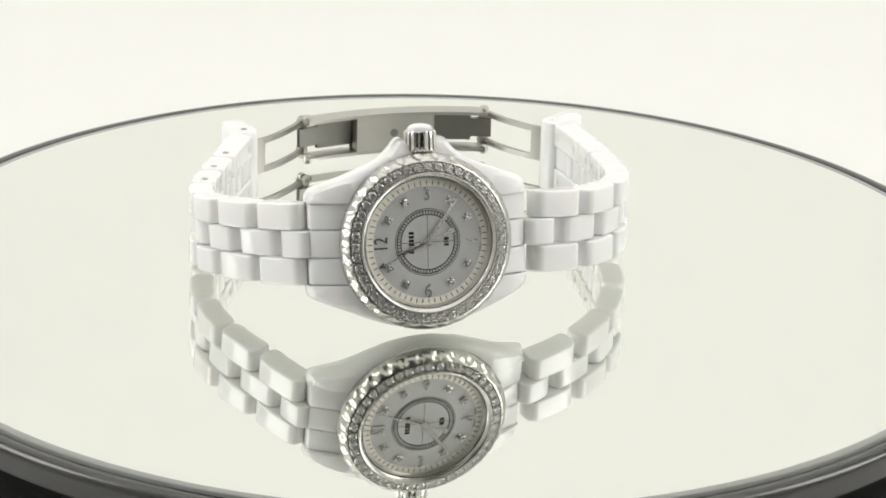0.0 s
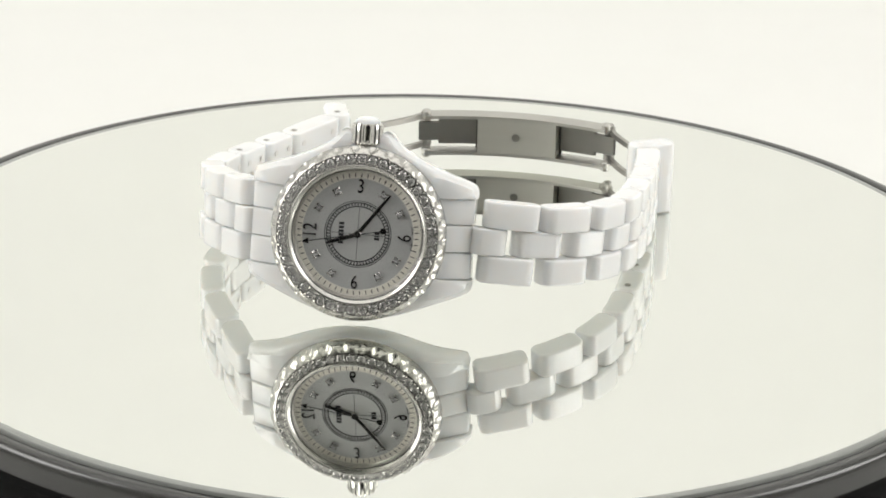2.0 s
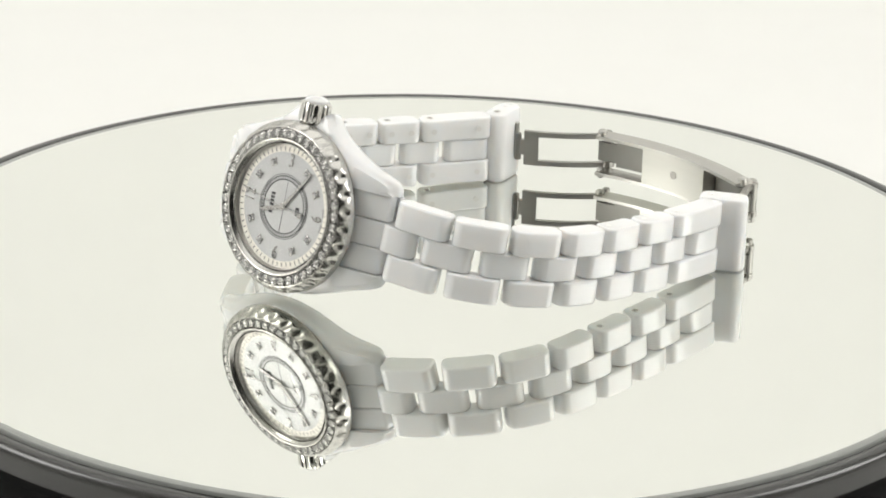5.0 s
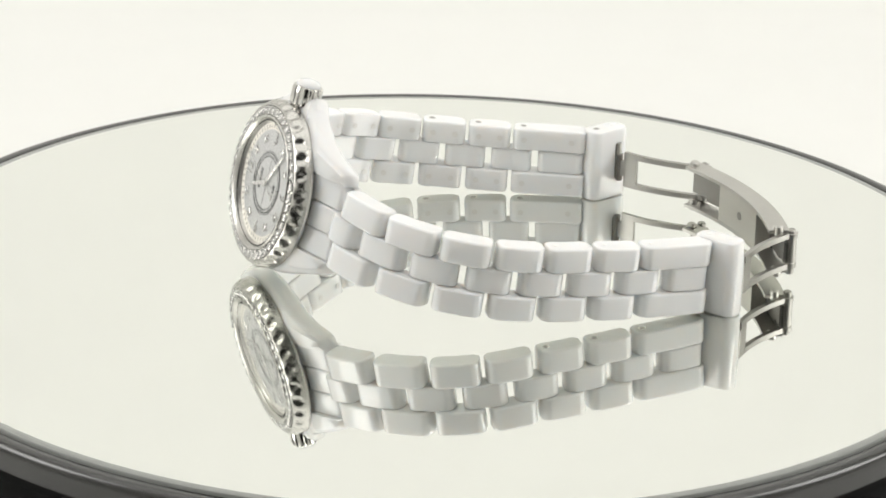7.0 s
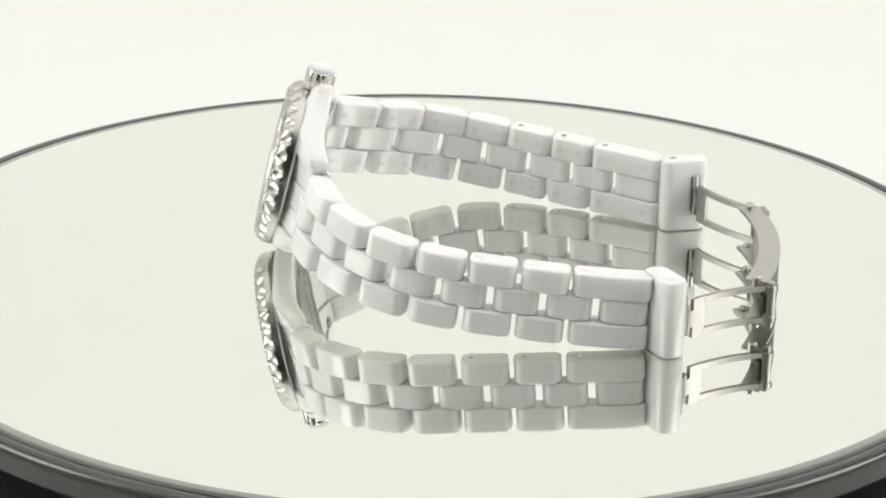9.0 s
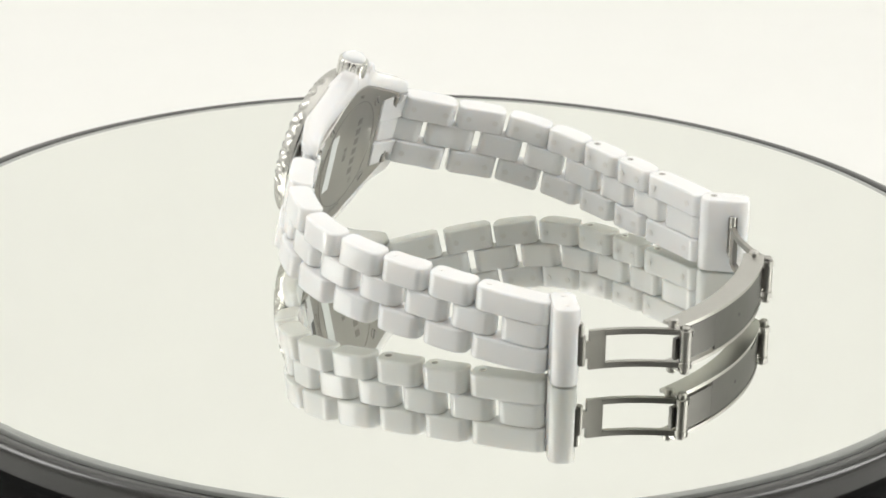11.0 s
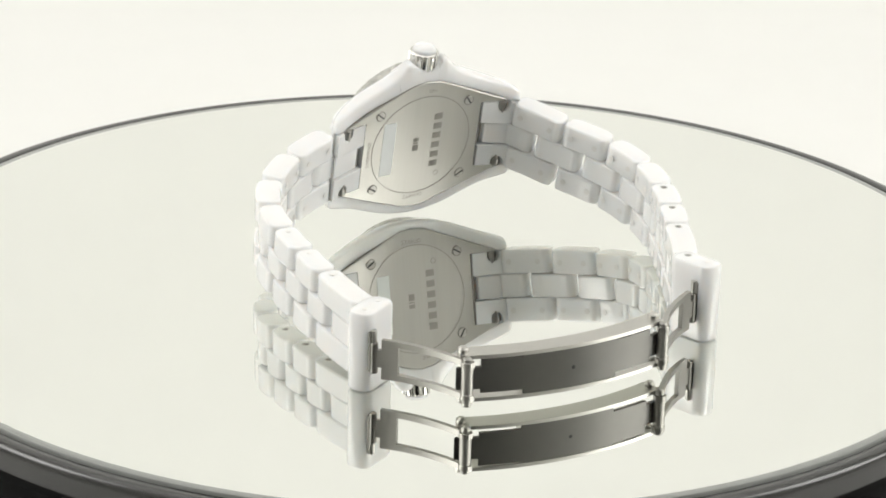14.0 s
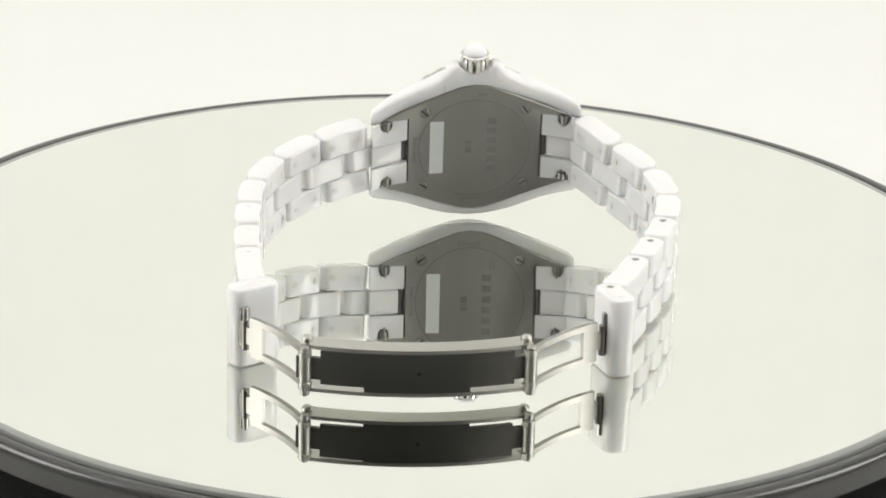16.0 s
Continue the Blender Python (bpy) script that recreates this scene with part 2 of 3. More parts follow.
def case():
    o = case_outline()
    n = len(o)

    def inset(d):
        out = []
        for i in range(n):
            (ax, ay, _), (bx, by, _) = o[i - 1], o[(i + 1) % n]
            tx, ty = bx - ax, by - ay
            k = math.hypot(tx, ty) or 1
            x, y, wall = o[i]
            dd = 0.0 if wall else min(d, 2.4 - 1.55 * min(1.0, max(0.0, (abs(x) - 7.0) / 7.0)))
            if y > 13.9 and abs(x) < 6.0:
                dd = min(dd, 0.8)
            out.append((x - abs(ty / k * dd) * (1 if x > 0 else -1), y + (-abs(tx / k * dd) if y > 0 else abs(tx / k * dd))))
        return out

    rings = []
    for d, z, k in ((2.0, -5.35, 0.026), (1.45, -5.5, 0.026), (1.3, -5.8, 0.026), (0.55, -5.72, 0.026), (0.12, -5.4, 0.027), (0, -4.8, 0.03), (0, -3.3, 0.042), (0.12, -2.6, 0.047), (0.45, -2.1, 0.05), (1.1, -1.8, 0.05), (2.4, -1.6, 0.045)):
        ring = []
        lip = {0: -0.35, 1: 0.02, 2: 0.14}.get(len(rings))      # the back's rings run along the steel plate
        for x, y in inset(d):
            if lip is not None and abs(y) > 6.8:
                y = math.copysign(min(abs(y), plate_edge(abs(x)) + lip), y)
            zz = z + drop(x, k)
            if y > 13.8 and z > -3:
                zz -= (y - 13.8) * 0.45
            ring.append((x, y, zz))
        rings.append(ring)
    bm = bmesh.new()
    ring_loft(bm, rings, cap0=False)
    bmesh.ops.triangulate(bm, faces=[f for f in bm.faces if len(f.verts) > 4])
    return part("case", bm, CERAMIC, watch, "polished white ceramic case with crown guards", MC, 58)


case_ob = case()


def bezel():
    bm = bmesh.new()

    def scallop(r, z, a):
        f = (0.5 + 0.5 * math.cos(30 * a)) ** 1.6    # thirty bites round the edge
        if 13.45 < r < 14.35 and z > -0.1:
            w = min(1, (r - 13.45) / 0.35)
            return r - 0.36 * f * w, z - 0.2 * f * w
        return r, z

    prof = [(10.55, 0.3), (10.55, 0.95), (10.7, 1.15), (11.12, 1.58), (11.3, 1.68), (11.4, 1.66), (11.5, 1.5), (11.55, 1.02), (13.0, 0.82), (13.05, 1.12), (13.2, 1.22), (13.42, 1.12), (13.62, 0.95), (13.95, 0.62), (14.25, 0.05), (14.34, -0.45), (14.3, -0.9), (14.36, -1.25), (14.36, -1.62), (14.2, -1.85), (11.2, -1.9)]
    lathe(bm, prof, 480, scallop)
    bz = part("bezel", bm, BEZELSTEEL, watch, "scalloped polished steel bezel set with clear gems", MC, 48)
    # gems: brilliants with a table, crown and pavilion
    bm = bmesh.new()
    n, rad = 10, 0.82
    rings = [[(0.42 * math.cos(2 * math.pi * (i + 0.5) / n), 0.42 * math.sin(2 * math.pi * (i + 0.5) / n), 0.36) for i in range(n)],
             [(0.66 * math.cos(2 * math.pi * i / n), 0.66 * math.sin(2 * math.pi * i / n), 0.22) for i in range(n)],
             [(rad * math.cos(2 * math.pi * (i + 0.5) / n), rad * math.sin(2 * math.pi * (i + 0.5) / n), 0.02) for i in range(n)],
             [(rad * math.cos(2 * math.pi * (i + 0.5) / n), rad * math.sin(2 * math.pi * (i + 0.5) / n), -0.04) for i in range(n)],
             [(0.45 * math.cos(2 * math.pi * i / n), 0.45 * math.sin(2 * math.pi * i / n), -0.36) for i in range(n)],
             [(0.04 * math.cos(2 * math.pi * (i + 0.5) / n), 0.04 * math.sin(2 * math.pi * (i + 0.5) / n), -0.7) for i in range(n)]]
    ring_loft(bm, rings)
    bmesh.ops.triangulate(bm, faces=[f for f in bm.faces if len(f.verts) == 4])
    first = part("gem", bm, GEM, bz, "", Matrix.Translation((12.28, 0, 1.25)), 0)
    count = 44
    for i in range(1, count):
        a = 2 * math.pi * i / count
        part("gem", first.data, GEM, bz, "", Matrix.Rotation(a, 4, "Z") @ Matrix.Translation((12.28, 0, 1.25)) @ Matrix.Rotation(random.uniform(0, 0.8), 4, "Z"))
    # beads of metal between the gems
    bm = bmesh.new()
    bmesh.ops.create_icosphere(bm, subdivisions=1, radius=0.2)
    bead = part("prong", bm, STEEL, bz, "", Matrix.Translation((12.95, 0, 1.2)))
    for i in range(count):
        a = 2 * math.pi * (i + 0.5) / count
        for r in (11.68, 12.92):
            if i or r < 12:
                part("prong", bead.data, STEEL, bz, "", Matrix.Rotation(a, 4, "Z") @ Matrix.Translation((r, 0, 1.2)))
    bead.matrix_basis = Matrix.Rotation(math.pi / count, 4, "Z") @ Matrix.Translation((12.92 * S, 0, 1.2 * S))
    return bz


bezel_ob = bezel()


def crown():
    bm = bmesh.new()

    def flute(r, z, a):
        return (r - 0.22 * max(0.0, math.cos(20 * a)) if 2.3 < r and 0.5 < z < 3.4 else r, z)

    lathe(bm, [(1.6, -1.2), (1.6, 0), (2.2, 0.05), (2.5, 0.3), (2.6, 0.6), (2.6, 3.2), (2.45, 3.5), (2.2, 3.62), (1.9, 3.62)], 160, flute, True, True)
    m = MC @ Matrix.Translation((0, 14.3, -3.1)) @ Matrix.Rotation(-math.pi / 2, 4, "X")
    c = part("crown", bm, STEEL, watch, "fluted polished steel crown", m, 30)
    bm = bmesh.new()
    lathe(bm, [(2.1, 3.4), (2.1, 3.7), (1.98, 4.0), (1.7, 4.28), (1.2, 4.5), (0.6, 4.62), (0.1, 4.65)], 40, None, True, True)
    part("cabochon", bm, CERAMIC, c, "white ceramic cabochon")
    return c


crown()


def disc(bm, r0, r1, z0, z1, n=96):
    if r0 <= 0:
        lathe(bm, [(r1, z0), (r1, z1)], n, None, True, True)
    else:
        vs = lathe(bm, [(r0, z0), (r1, z0), (r1, z1), (r0, z1)], n)
        k = len(vs[0])
        for i in range(k):
            bm.faces.new((vs[3][i], vs[3][(i + 1) % k], vs[0][(i + 1) % k], vs[0][i]))


def dial():
    bm = bmesh.new()
    disc(bm, 0, 11.0, -0.6, 0.0)
    d = part("dial", bm, PEARL, watch, "pale mother-of-pearl dial", MC)
    bm = bmesh.new()
    lathe(bm, [(10.56, 0.6), (10.4, 0.25), (10.2, 0.0)], 128)
    part("rehaut", bm, SATIN, d, "polished inner flange")
    # minute ring, its ivory tone a reflection laid into the colour
    bm = bmesh.new()
    disc(bm, 9.1, 10.22, 0.01, 0.05)
    part("chapter_ring", bm, WARMRING, d, "minute ring with a warm reflection in its tint")
    for k in range(60):                                # minute strokes
        if k == 0:
            bm = bmesh.new()
            box(bm, 9.3, 9.95, -0.065, 0.065, 0.05, 0.08)
            tick = part("minute_mark", bm, INK, d, "", None, 0)
        else:
            part("minute_mark", tick.data, INK, d, "", Matrix.Rotation(2 * math.pi * k / 60, 4, "Z"))
    bm = bmesh.new()
    disc(bm, 4.42, 5.2, 0.01, 0.05)
    disc(bm, 5.38, 5.48, 0.01, 0.045)
    track = part("railway_track", bm, INK, d, "black printed railway ring")
    bm = bmesh.new()
    box(bm, 4.58, 5.04, -0.16, 0.16, 0.05, 0.07)
    sq = part("track_square", bm, PEARL, track, "", None, 0)
    for k in range(1, 60):
        part("track_square", sq.data, PEARL, track, "", Matrix.Rotation(2 * math.pi * k / 60, 4, "Z"))
    bm = bmesh.new()
    box(bm, -4.4, 4.4, -0.035, 0.035, 0.01, 0.04)
    box(bm, -0.035, 0.035, -4.4, 4.4, 0.012, 0.042)
    part("crosshair", bm, INK, d, "", None, 0)
    for word, a in (("12", 180), ("3", 90), ("6", 0), ("9", 270)):
        bm = text_mesh(word, 3.2, 0.09)
        for v in bm.verts:
            v.co.x *= 0.76
        part("numeral", bm, NUMERAL, d, "polished plated numeral", Matrix.Rotation(radians(a), 4, "Z") @ Matrix.Translation((7.75, 0, 0.1)) @ Matrix.Rotation(math.pi / 2 if word == "6" else -math.pi / 2, 4, "Z"), 30)
    first = None
    for a in (30, 60, 120, 150, 210, 240, 300, 330):
        m = Matrix.Rotation(radians(a), 4, "Z") @ Matrix.Translation((7.66, 0, 0.0))
        if first is None:
            bm = bmesh.new()
            for x in (-0.42, 0.42):
                for y in (-0.42, 0.42):
                    box(bm, x - 0.2, x + 0.2, y - 0.2, y + 0.2, 0.0, 0.3, 0.05, 1)
            first = part("hour_marker", bm, STEEL, d, "four-claw gem hour marker", m, 30)
            bm = bmesh.new()
            lathe(bm, [(0.3, 0.4), (0.56, 0.26), (0.56, 0.2), (0.05, 0.02)], 8, None, True, True)
            g = part("gem", bm, GEM, first, "", None, 0)
        else:
            o = part("hour_marker", first.data, STEEL, d, "four-claw gem hour marker", m)
            part("gem", g.data, GEM, o, "")
    # the maker's word and model sign, as plain bars
    bm = bmesh.new()
    box(bm, -3.15, -2.3, -1.75, -1.32, 0.01, 0.05)
    bar = part("printed_bar", bm, INK, d, "black bar of the maker's mark", None, 0)
    for k in range(1, 6):
        part("printed_bar", bar.data, INK, d, "black bar of the maker's mark", Matrix.Translation((0, k * 0.62, 0)))
    bm = bmesh.new()
    for y0, y1 in ((-0.75, -0.35), (-0.2, -0.05), (0.15, 0.65)):
        box(bm, 2.75, 3.55, y0, y1, 0.01, 0.05)
    part("model_mark", bm, INK, d, "", None, 0)
    for a, w in ((-8.5, "SWISS"), (8.5, "MADE")):
        bm = text_mesh(w, 0.5, 0.01)
        part("dial_word", bm, INK, d, "", Matrix.Rotation(radians(a), 4, "Z") @ Matrix.Translation((9.0, 0, 0.06)) @ Matrix.Rotation(math.pi / 2, 4, "Z"), 0)
    return d


dial_ob = dial()


def pointer(name, length, w0, w1, tail, ang, z, mat, label):
    bm = bmesh.new()
    pts = [(-tail, w0 * 0.6), (0, w0), (length * 0.85, w1), (length, w1 * 0.6)]
    o = [(x, -y) for x, y in pts] + [(x, y) for x, y in pts[::-1]]
    ring_loft(bm, [[(x, y, z) for x, y in o], [(x, y, z + 0.06) for x, y in o], [(x, y * 0.86, z + 0.1) for x, y in o]])
    return part(name, bm, mat, watch, label, MC @ Matrix.Rotation(radians(ang), 4, "Z"), 20)


pointer("hour_hand", 5.3, 0.4, 0.3, 0.6, 199.7, 0.18, HANDSTEEL, "tapered polished steel hour pointer")
pointer("minute_hand", 8.4, 0.36, 0.26, 0.6, 54.0, 0.32, HANDSTEEL, "long tapered polished steel minute pointer")


def second_pointer():
    bm = bmesh.new()
    box(bm, -4.2, 8.2, -0.07, 0.07, 0.48, 0.55)
    cyl(bm, (-4.2, 0, 0.47), (-4.2, 0, 0.56), 0.5, 20)
    ring_loft(bm, [[(8.1, -0.5, z), (9.2, 0, z), (8.1, 0.5, z)] for z in (0.48, 0.55)])
    cyl(bm, (0, 0, 0.1), (0, 0, 0.58), 0.62, 24, 0.06)
    return part("second_hand", bm, HANDSTEEL, watch, "thin seconds pointer with arrow tip and round counterweight", MC, 25)


seconds = second_pointer()


def crystal():
    bm = bmesh.new()
    lathe(bm, [(10.5, 0.6), (10.5, 1.0), (10.3, 1.18), (8.0, 1.24), (4.0, 1.28), (0.05, 1.29)], 96, None, True, True)
    c = part("crystal", bm, CRYSTAL, watch, "clear sapphire crystal", MC, 30)
    c.visible_shadow = False
    return c


crystal()


def sag(x):
    return -0.05 * max(0.0, abs(x) - 11.8) ** 2


def case_back():
    half = [(0.0, 12.9), (2.4, 12.6), (4.8, 11.7), (16.3, 6.9), (16.3, 6.62), (11.75, 6.62)]
    q = half + [(x, -y) for x, y in half[::-1]]
    o = q + [(-x, y) for x, y in q[::-1]]
    o2 = []
    for p in o:
        if not o2 or math.dist(p, o2[-1]) > 1e-4:
            o2.append(p)
    if math.dist(o2[0], o2[-1]) < 1e-4:
        o2.pop()
    bm = bmesh.new()
    ring_loft(bm, [[(x, y, -5.2 + sag(x)) for x, y in o2], [(x, y, -5.62 + sag(x)) for x, y in o2], [(x * 0.988, y * 0.985, -5.8 + sag(x)) for x, y in o2]])
    bmesh.ops.triangulate(bm, faces=[f for f in bm.faces if len(f.verts) > 4])
    p = part("case_back", bm, BRUSHED, watch, "brushed steel case back with etched marks", MC, 20)
    bm = bmesh.new()
    disc(bm, 9.78, 9.92, -5.84, -5.79)
    part("etched_circle", bm, ETCH, p)
    first = None
    for x, y in ((8.9, 7.57), (-8.9, 7.57), (-8.9, -7.57), (8.9, -7.57)):
        m = Matrix.Translation((x, y, -5.8)) @ Matrix.Rotation(random.uniform(0, 3), 4, "Z")
        if first is None:
            bm = bmesh.new()
            lathe(bm, [(0.85, 0.05), (0.85, -0.03), (0.75, -0.12)], 24, None, True, True)
            first = part("screw", bm, ARMSTEEL, p, "slotted steel screw", m)
            bm = bmesh.new()
            box(bm, -0.78, 0.78, -0.13, 0.13, -0.15, -0.1)
            slot = part("slot", bm, INK, first, "", None, 0)
            bm = bmesh.new()
            disc(bm, 0.85, 1.0, -0.03, 0.02, 24)
            gap = part("recess", bm, GREYINK, first, "", None, 0)
        else:
            o_ = part("screw", first.data, ARMSTEEL, p, "slotted steel screw", m)
            part("slot", slot.data, INK, o_)
            part("recess", gap.data, GREYINK, o_)
    bm = bmesh.new()
    box(bm, 5.45, 7.9, -5.05, 5.7, -5.86, -5.815)
    part("sticker", bm, STICKER, p, "pale protective film strip", None, 0)
    bm = bmesh.new()
    box(bm, -3.85, -2.2, 4.8, 6.0, -5.83, -5.79)
    bar = part("etched_bar", bm, ETCH, p, "etched bar of the maker's mark", None, 0)
    for k in range(1, 6):
        part("etched_bar", bar.data, ETCH, p, "etched bar of the maker's mark", Matrix.Translation((0, -k * 1.95, 0)))
    bm = bmesh.new()
    disc(bm, 0.42, 0.52, -5.83, -5.79, 24)
    part("etched_ring", bm, ETCH, p, "", Matrix.Translation((-3.9, -6.5, 0)))
    bm = bmesh.new()
    for y0, y1 in ((1.6, 0.9), (0.65, 0.45), (0.2, -1.0)):
        box(bm, 0.5, 1.65, y1, y0, -5.83, -5.79)
    part("model_mark", bm, ETCH, p, "", None, 0)
    flip = Matrix.Rotation(math.pi, 4, "Y")
    for w, x, y, a, s in (("SWISS MADE", 10.5, 0.0, 90, 0.95), ("QUARTZ", 0.4, -10.5, 180, 1.0), ("50m", -1.2, 10.9, 0, 1.0)):
        bm = text_mesh(w, s, 0.01)
        part("etched_word", bm, ETCH, p, "", Matrix.Translation((x, y, -5.82)) @ flip @ Matrix.Rotation(radians(a), 4, "Z"), 0)
    return p


case_back()

# ---- bracelet ----
# the joints between the links, from the case to the clasp, in the turntable's space
EAST = [(15.4, -17.3, 14.15), (23.0, -11.1, 12.6), (28.0, -3.0, 11.3), (29.8, 5.7, 10.1), (28.8, 14.1, 9.0), (27.0, 22.4, 8.3), (25.0, 30.65, 7.6), (21.2, 42.7, 6.8)]
WEST = [(-20.3, -27.5, 14.9), (-28.0, -20.8, 12.6), (-34.7, -14.4, 10.9), (-38.8, -7.0, 9.1), (-39.6, 1.5, 8.0), (-38.7, 10.0, 7.4), (-37.3, 18.26, 7.05), (-34.8, 31.2, 6.8)]
# the loose east strand starts this much further out and settles while the table turns
SHIFT = [(0, 0), (0.8, -0.1), (1.2, -0.1), (1.5, -0.2), (1.7, -0.4), (1.9, -0.7), (2.2, -1.1), (2.1, -1.2)]
BLOCK_SHIFT = Vector((2.2, -0.9, 0.0))
MOVES = []                                  # parts that shift on the watch: object, and its pose for a share of the shift


def loosened(share):
    return [(x + dx * share, y + dy * share, z) for (x, y, z), (dx, dy) in zip(EAST, SHIFT)]


def seat(p, q, out, lean):
    """The pose of a link from joint p to joint q: x along, y outwards, z over the width."""
    p, q = Vector(p), Vector(q)
    t = (q - p).normalized()
    w = Vector((0, 0, 1)).lerp(VY, lean)
    w = (w - t * w.dot(t)).normalized()
    y = w.cross(t)
    m = Matrix(((t.x, y.x, w.x, 0), (t.y, y.y, w.y, 0), (t.z, y.z, w.z, 0), (0, 0, 0, 1)))
    if y.dot(Vector(out)) < 0:
        m = m @ Matrix.Rotation(math.pi, 4, "X")
    m.translation = (p + q) / 2
    return m, (q - p).length


PIN = {}


def pins(link, L, T, row, W, holes, pale=False, plugs=True):
    """Flush plugs on the inner face, and pin holes in the rims."""
    if "plug" not in PIN:
        bm = bmesh.new()
        cyl(bm, (0, 0, 0), (0, -0.06, 0), 0.52, 14)
        PIN["plug"] = bm
    for x in (-L / 2 + 2.0, L / 2 - 2.0) if plugs else ():
        m = Matrix.Translation((x, -T / 2 + 0.04, 0))
        if isinstance(PIN["plug"], bmesh.types.BMesh):
            PIN["plug"] = part("plug", PIN["plug"], PINGREY, link, "", m).data
        else:
            part("plug", PIN["plug"], PINGREY, link, "", m)
    for x in holes:
        for key, r, mat, up in (("ring", 0.62, STEEL, 0.02), ("pale_pin" if pale else "pin_hole", 0.42, PINGREY if pale else DARKSTEEL, 0.04)):
            if pale and key == "ring":
                continue
            m = Matrix.Translation((x, 0.1, row * (W / 2 + up - 0.02)))
            if key not in PIN:
                bm = bmesh.new()
                cyl(bm, (0, 0, -0.05), (0, 0, 0.03), r, 16)
                PIN[key] = part(key, bm, mat, link, "", m).data
            else:
                part(key, PIN[key], mat, link, "", m)


WIDTH = (13.5, 13.2, 12.9, 12.8, 12.7, 12.6, 12.5)
HEART = (-5.0, 12.0, 10.0)


def poses(joints):
    """Every link's pose, length and row width: the outer links by joint, and the middle row."""
    outer, centre, mids = [], [], []
    for i in range(7):
        p, q = Vector(joints[i]), Vector(joints[i + 1])
        out = (p + q) / 2 - Vector(HEART)
        lean = max(0.0, 1 - i / 3.0)
        m, L = seat(p, q, out, lean)
        outer.append((m, L, WIDTH[i]))
        mids.append((p + (q - p).normalized() * (4.3 if i == 6 else L / 2), out, lean, WIDTH[i] / 3))
    stops = [Vector(joints[0]) + (Vector(joints[0]) - mids[0][0]).normalized() * 1.6] + [k[0] for k in mids] + [Vector(joints[7])]
    for i in range(len(stops) - 1):
        k = mids[min(i, 6)]
        m, L = seat(stops[i], stops[i + 1], k[1], k[2])
        centre.append((m, L, k[3]))
    return outer, centre


def bracelet(joints, east):
    outer, centre = poses(joints)
    for i, (m, L, W) in enumerate(outer):
        row = W / 3
        sgn = 1 if m.to_3x3().col[2].z > 0 else -1
        for r in (1, -1):
            bm = bmesh.new()
            if i == 6:
                pill(bm, L + 0.1, 4.2, row - 0.06, 1.35, 0.3, 0.36, 0.3)
            else:
                pill(bm, L - 0.75, 4.2, row - 0.06, 1.35, 0.3, 0.36)
            ln = part("link", bm, CERAMIC, watch, "", m @ Matrix.Translation((0, 0, r * row)))
            pins(ln, L - 0.55, 4.2, r, row - 0.08, (-L / 2 + 2.0,) if i in (4, 5, 6) else (), east and r * sgn > 0)
            if east:
                MOVES.append((ln, lambda f, i=i, r=r, row=row: poses(loosened(f))[0][i][0] @ Matrix.Translation((0, 0, r * row))))
    for i, (m, L, row) in enumerate(centre):
        bm = bmesh.new()
        tail = 0.6 if i == 7 else 0.0          # runs into the end block
        pill(bm, L - (1.15 if i else 0.6) + tail, 3.7, row - 0.1, 1.4, 0.35, 0.3, tail / 2)
        c = part("centre_link", bm, CERAMIC, watch, "", m)
        if east:
            MOVES.append((c, lambda f, i=i: poses(loosened(f))[1][i][0]))


def end_block(x, y, turn, face, slot, pale):
    """The oblong block that holds the clasp: its middle, the angle of its long side, the side that faces the clasp, and the slot's place along it."""
    W, Lb, Tb = 13.2, 8.4, 4.4
    m = Matrix.Translation((x, y, W / 2 + 0.04)) @ Matrix.Rotation(radians(turn), 4, "Z")
    o = rounded_outline(Lb, Tb, 1.7)
    bm = bmesh.new()
    ring_loft(bm, [[(px * (1 - 2 * d / Lb), py * (1 - 2 * d / Tb), z) for px, py in o] for d, z in ((0.6, -W / 2), (0.2, -W / 2 + 0.14), (0, -W / 2 + 0.5), (0, W / 2 - 0.5), (0.2, W / 2 - 0.14), (0.6, W / 2))])
    end = part("end_block", bm, CERAMIC, watch, "white ceramic end block holding the clasp", m)
    y0, y1 = sorted((face * 1.2, face * (Tb / 2 + 0.03)))
    bm = bmesh.new()
    box(bm, slot - 0.8, slot + 0.8, y0, y1, -2.9, 3.7, 0.1)
    rec = part("hinge_recess", bm, DARKSTEEL, end, "dark slot for the clasp's hinge", None, 20)
    bm = bmesh.new()
    cyl(bm, (slot, face * (Tb / 2 + 0.05), -3.0), (slot, face * (Tb / 2 + 0.05), 3.9), 0.55, 14, 0.1)
    part("hinge_rod", bm, SATIN, rec, "", None, 30)
    pins(end, 6.0, 4.4, 1, W, (-2.0,), pale, False)
    pins(end, 6.0, 4.4, 1, W, (2.0,), True, False)
    pins(end, 6.0, 4.4, -1, W, (-2.0,), False, False)
    pins(end, 6.0, 4.4, -1, W, (2.0,), True, False)
    if pale:
        MOVES.append((end, lambda f: Matrix.Translation(BLOCK_SHIFT * f) @ m))


bracelet(EAST, True)
bracelet(WEST, False)
end_block(20.7, 45.3, 47.0, 1, 2.8, True)
end_block(-35.6, 35.1, 122.0, -1, 1.6, False)


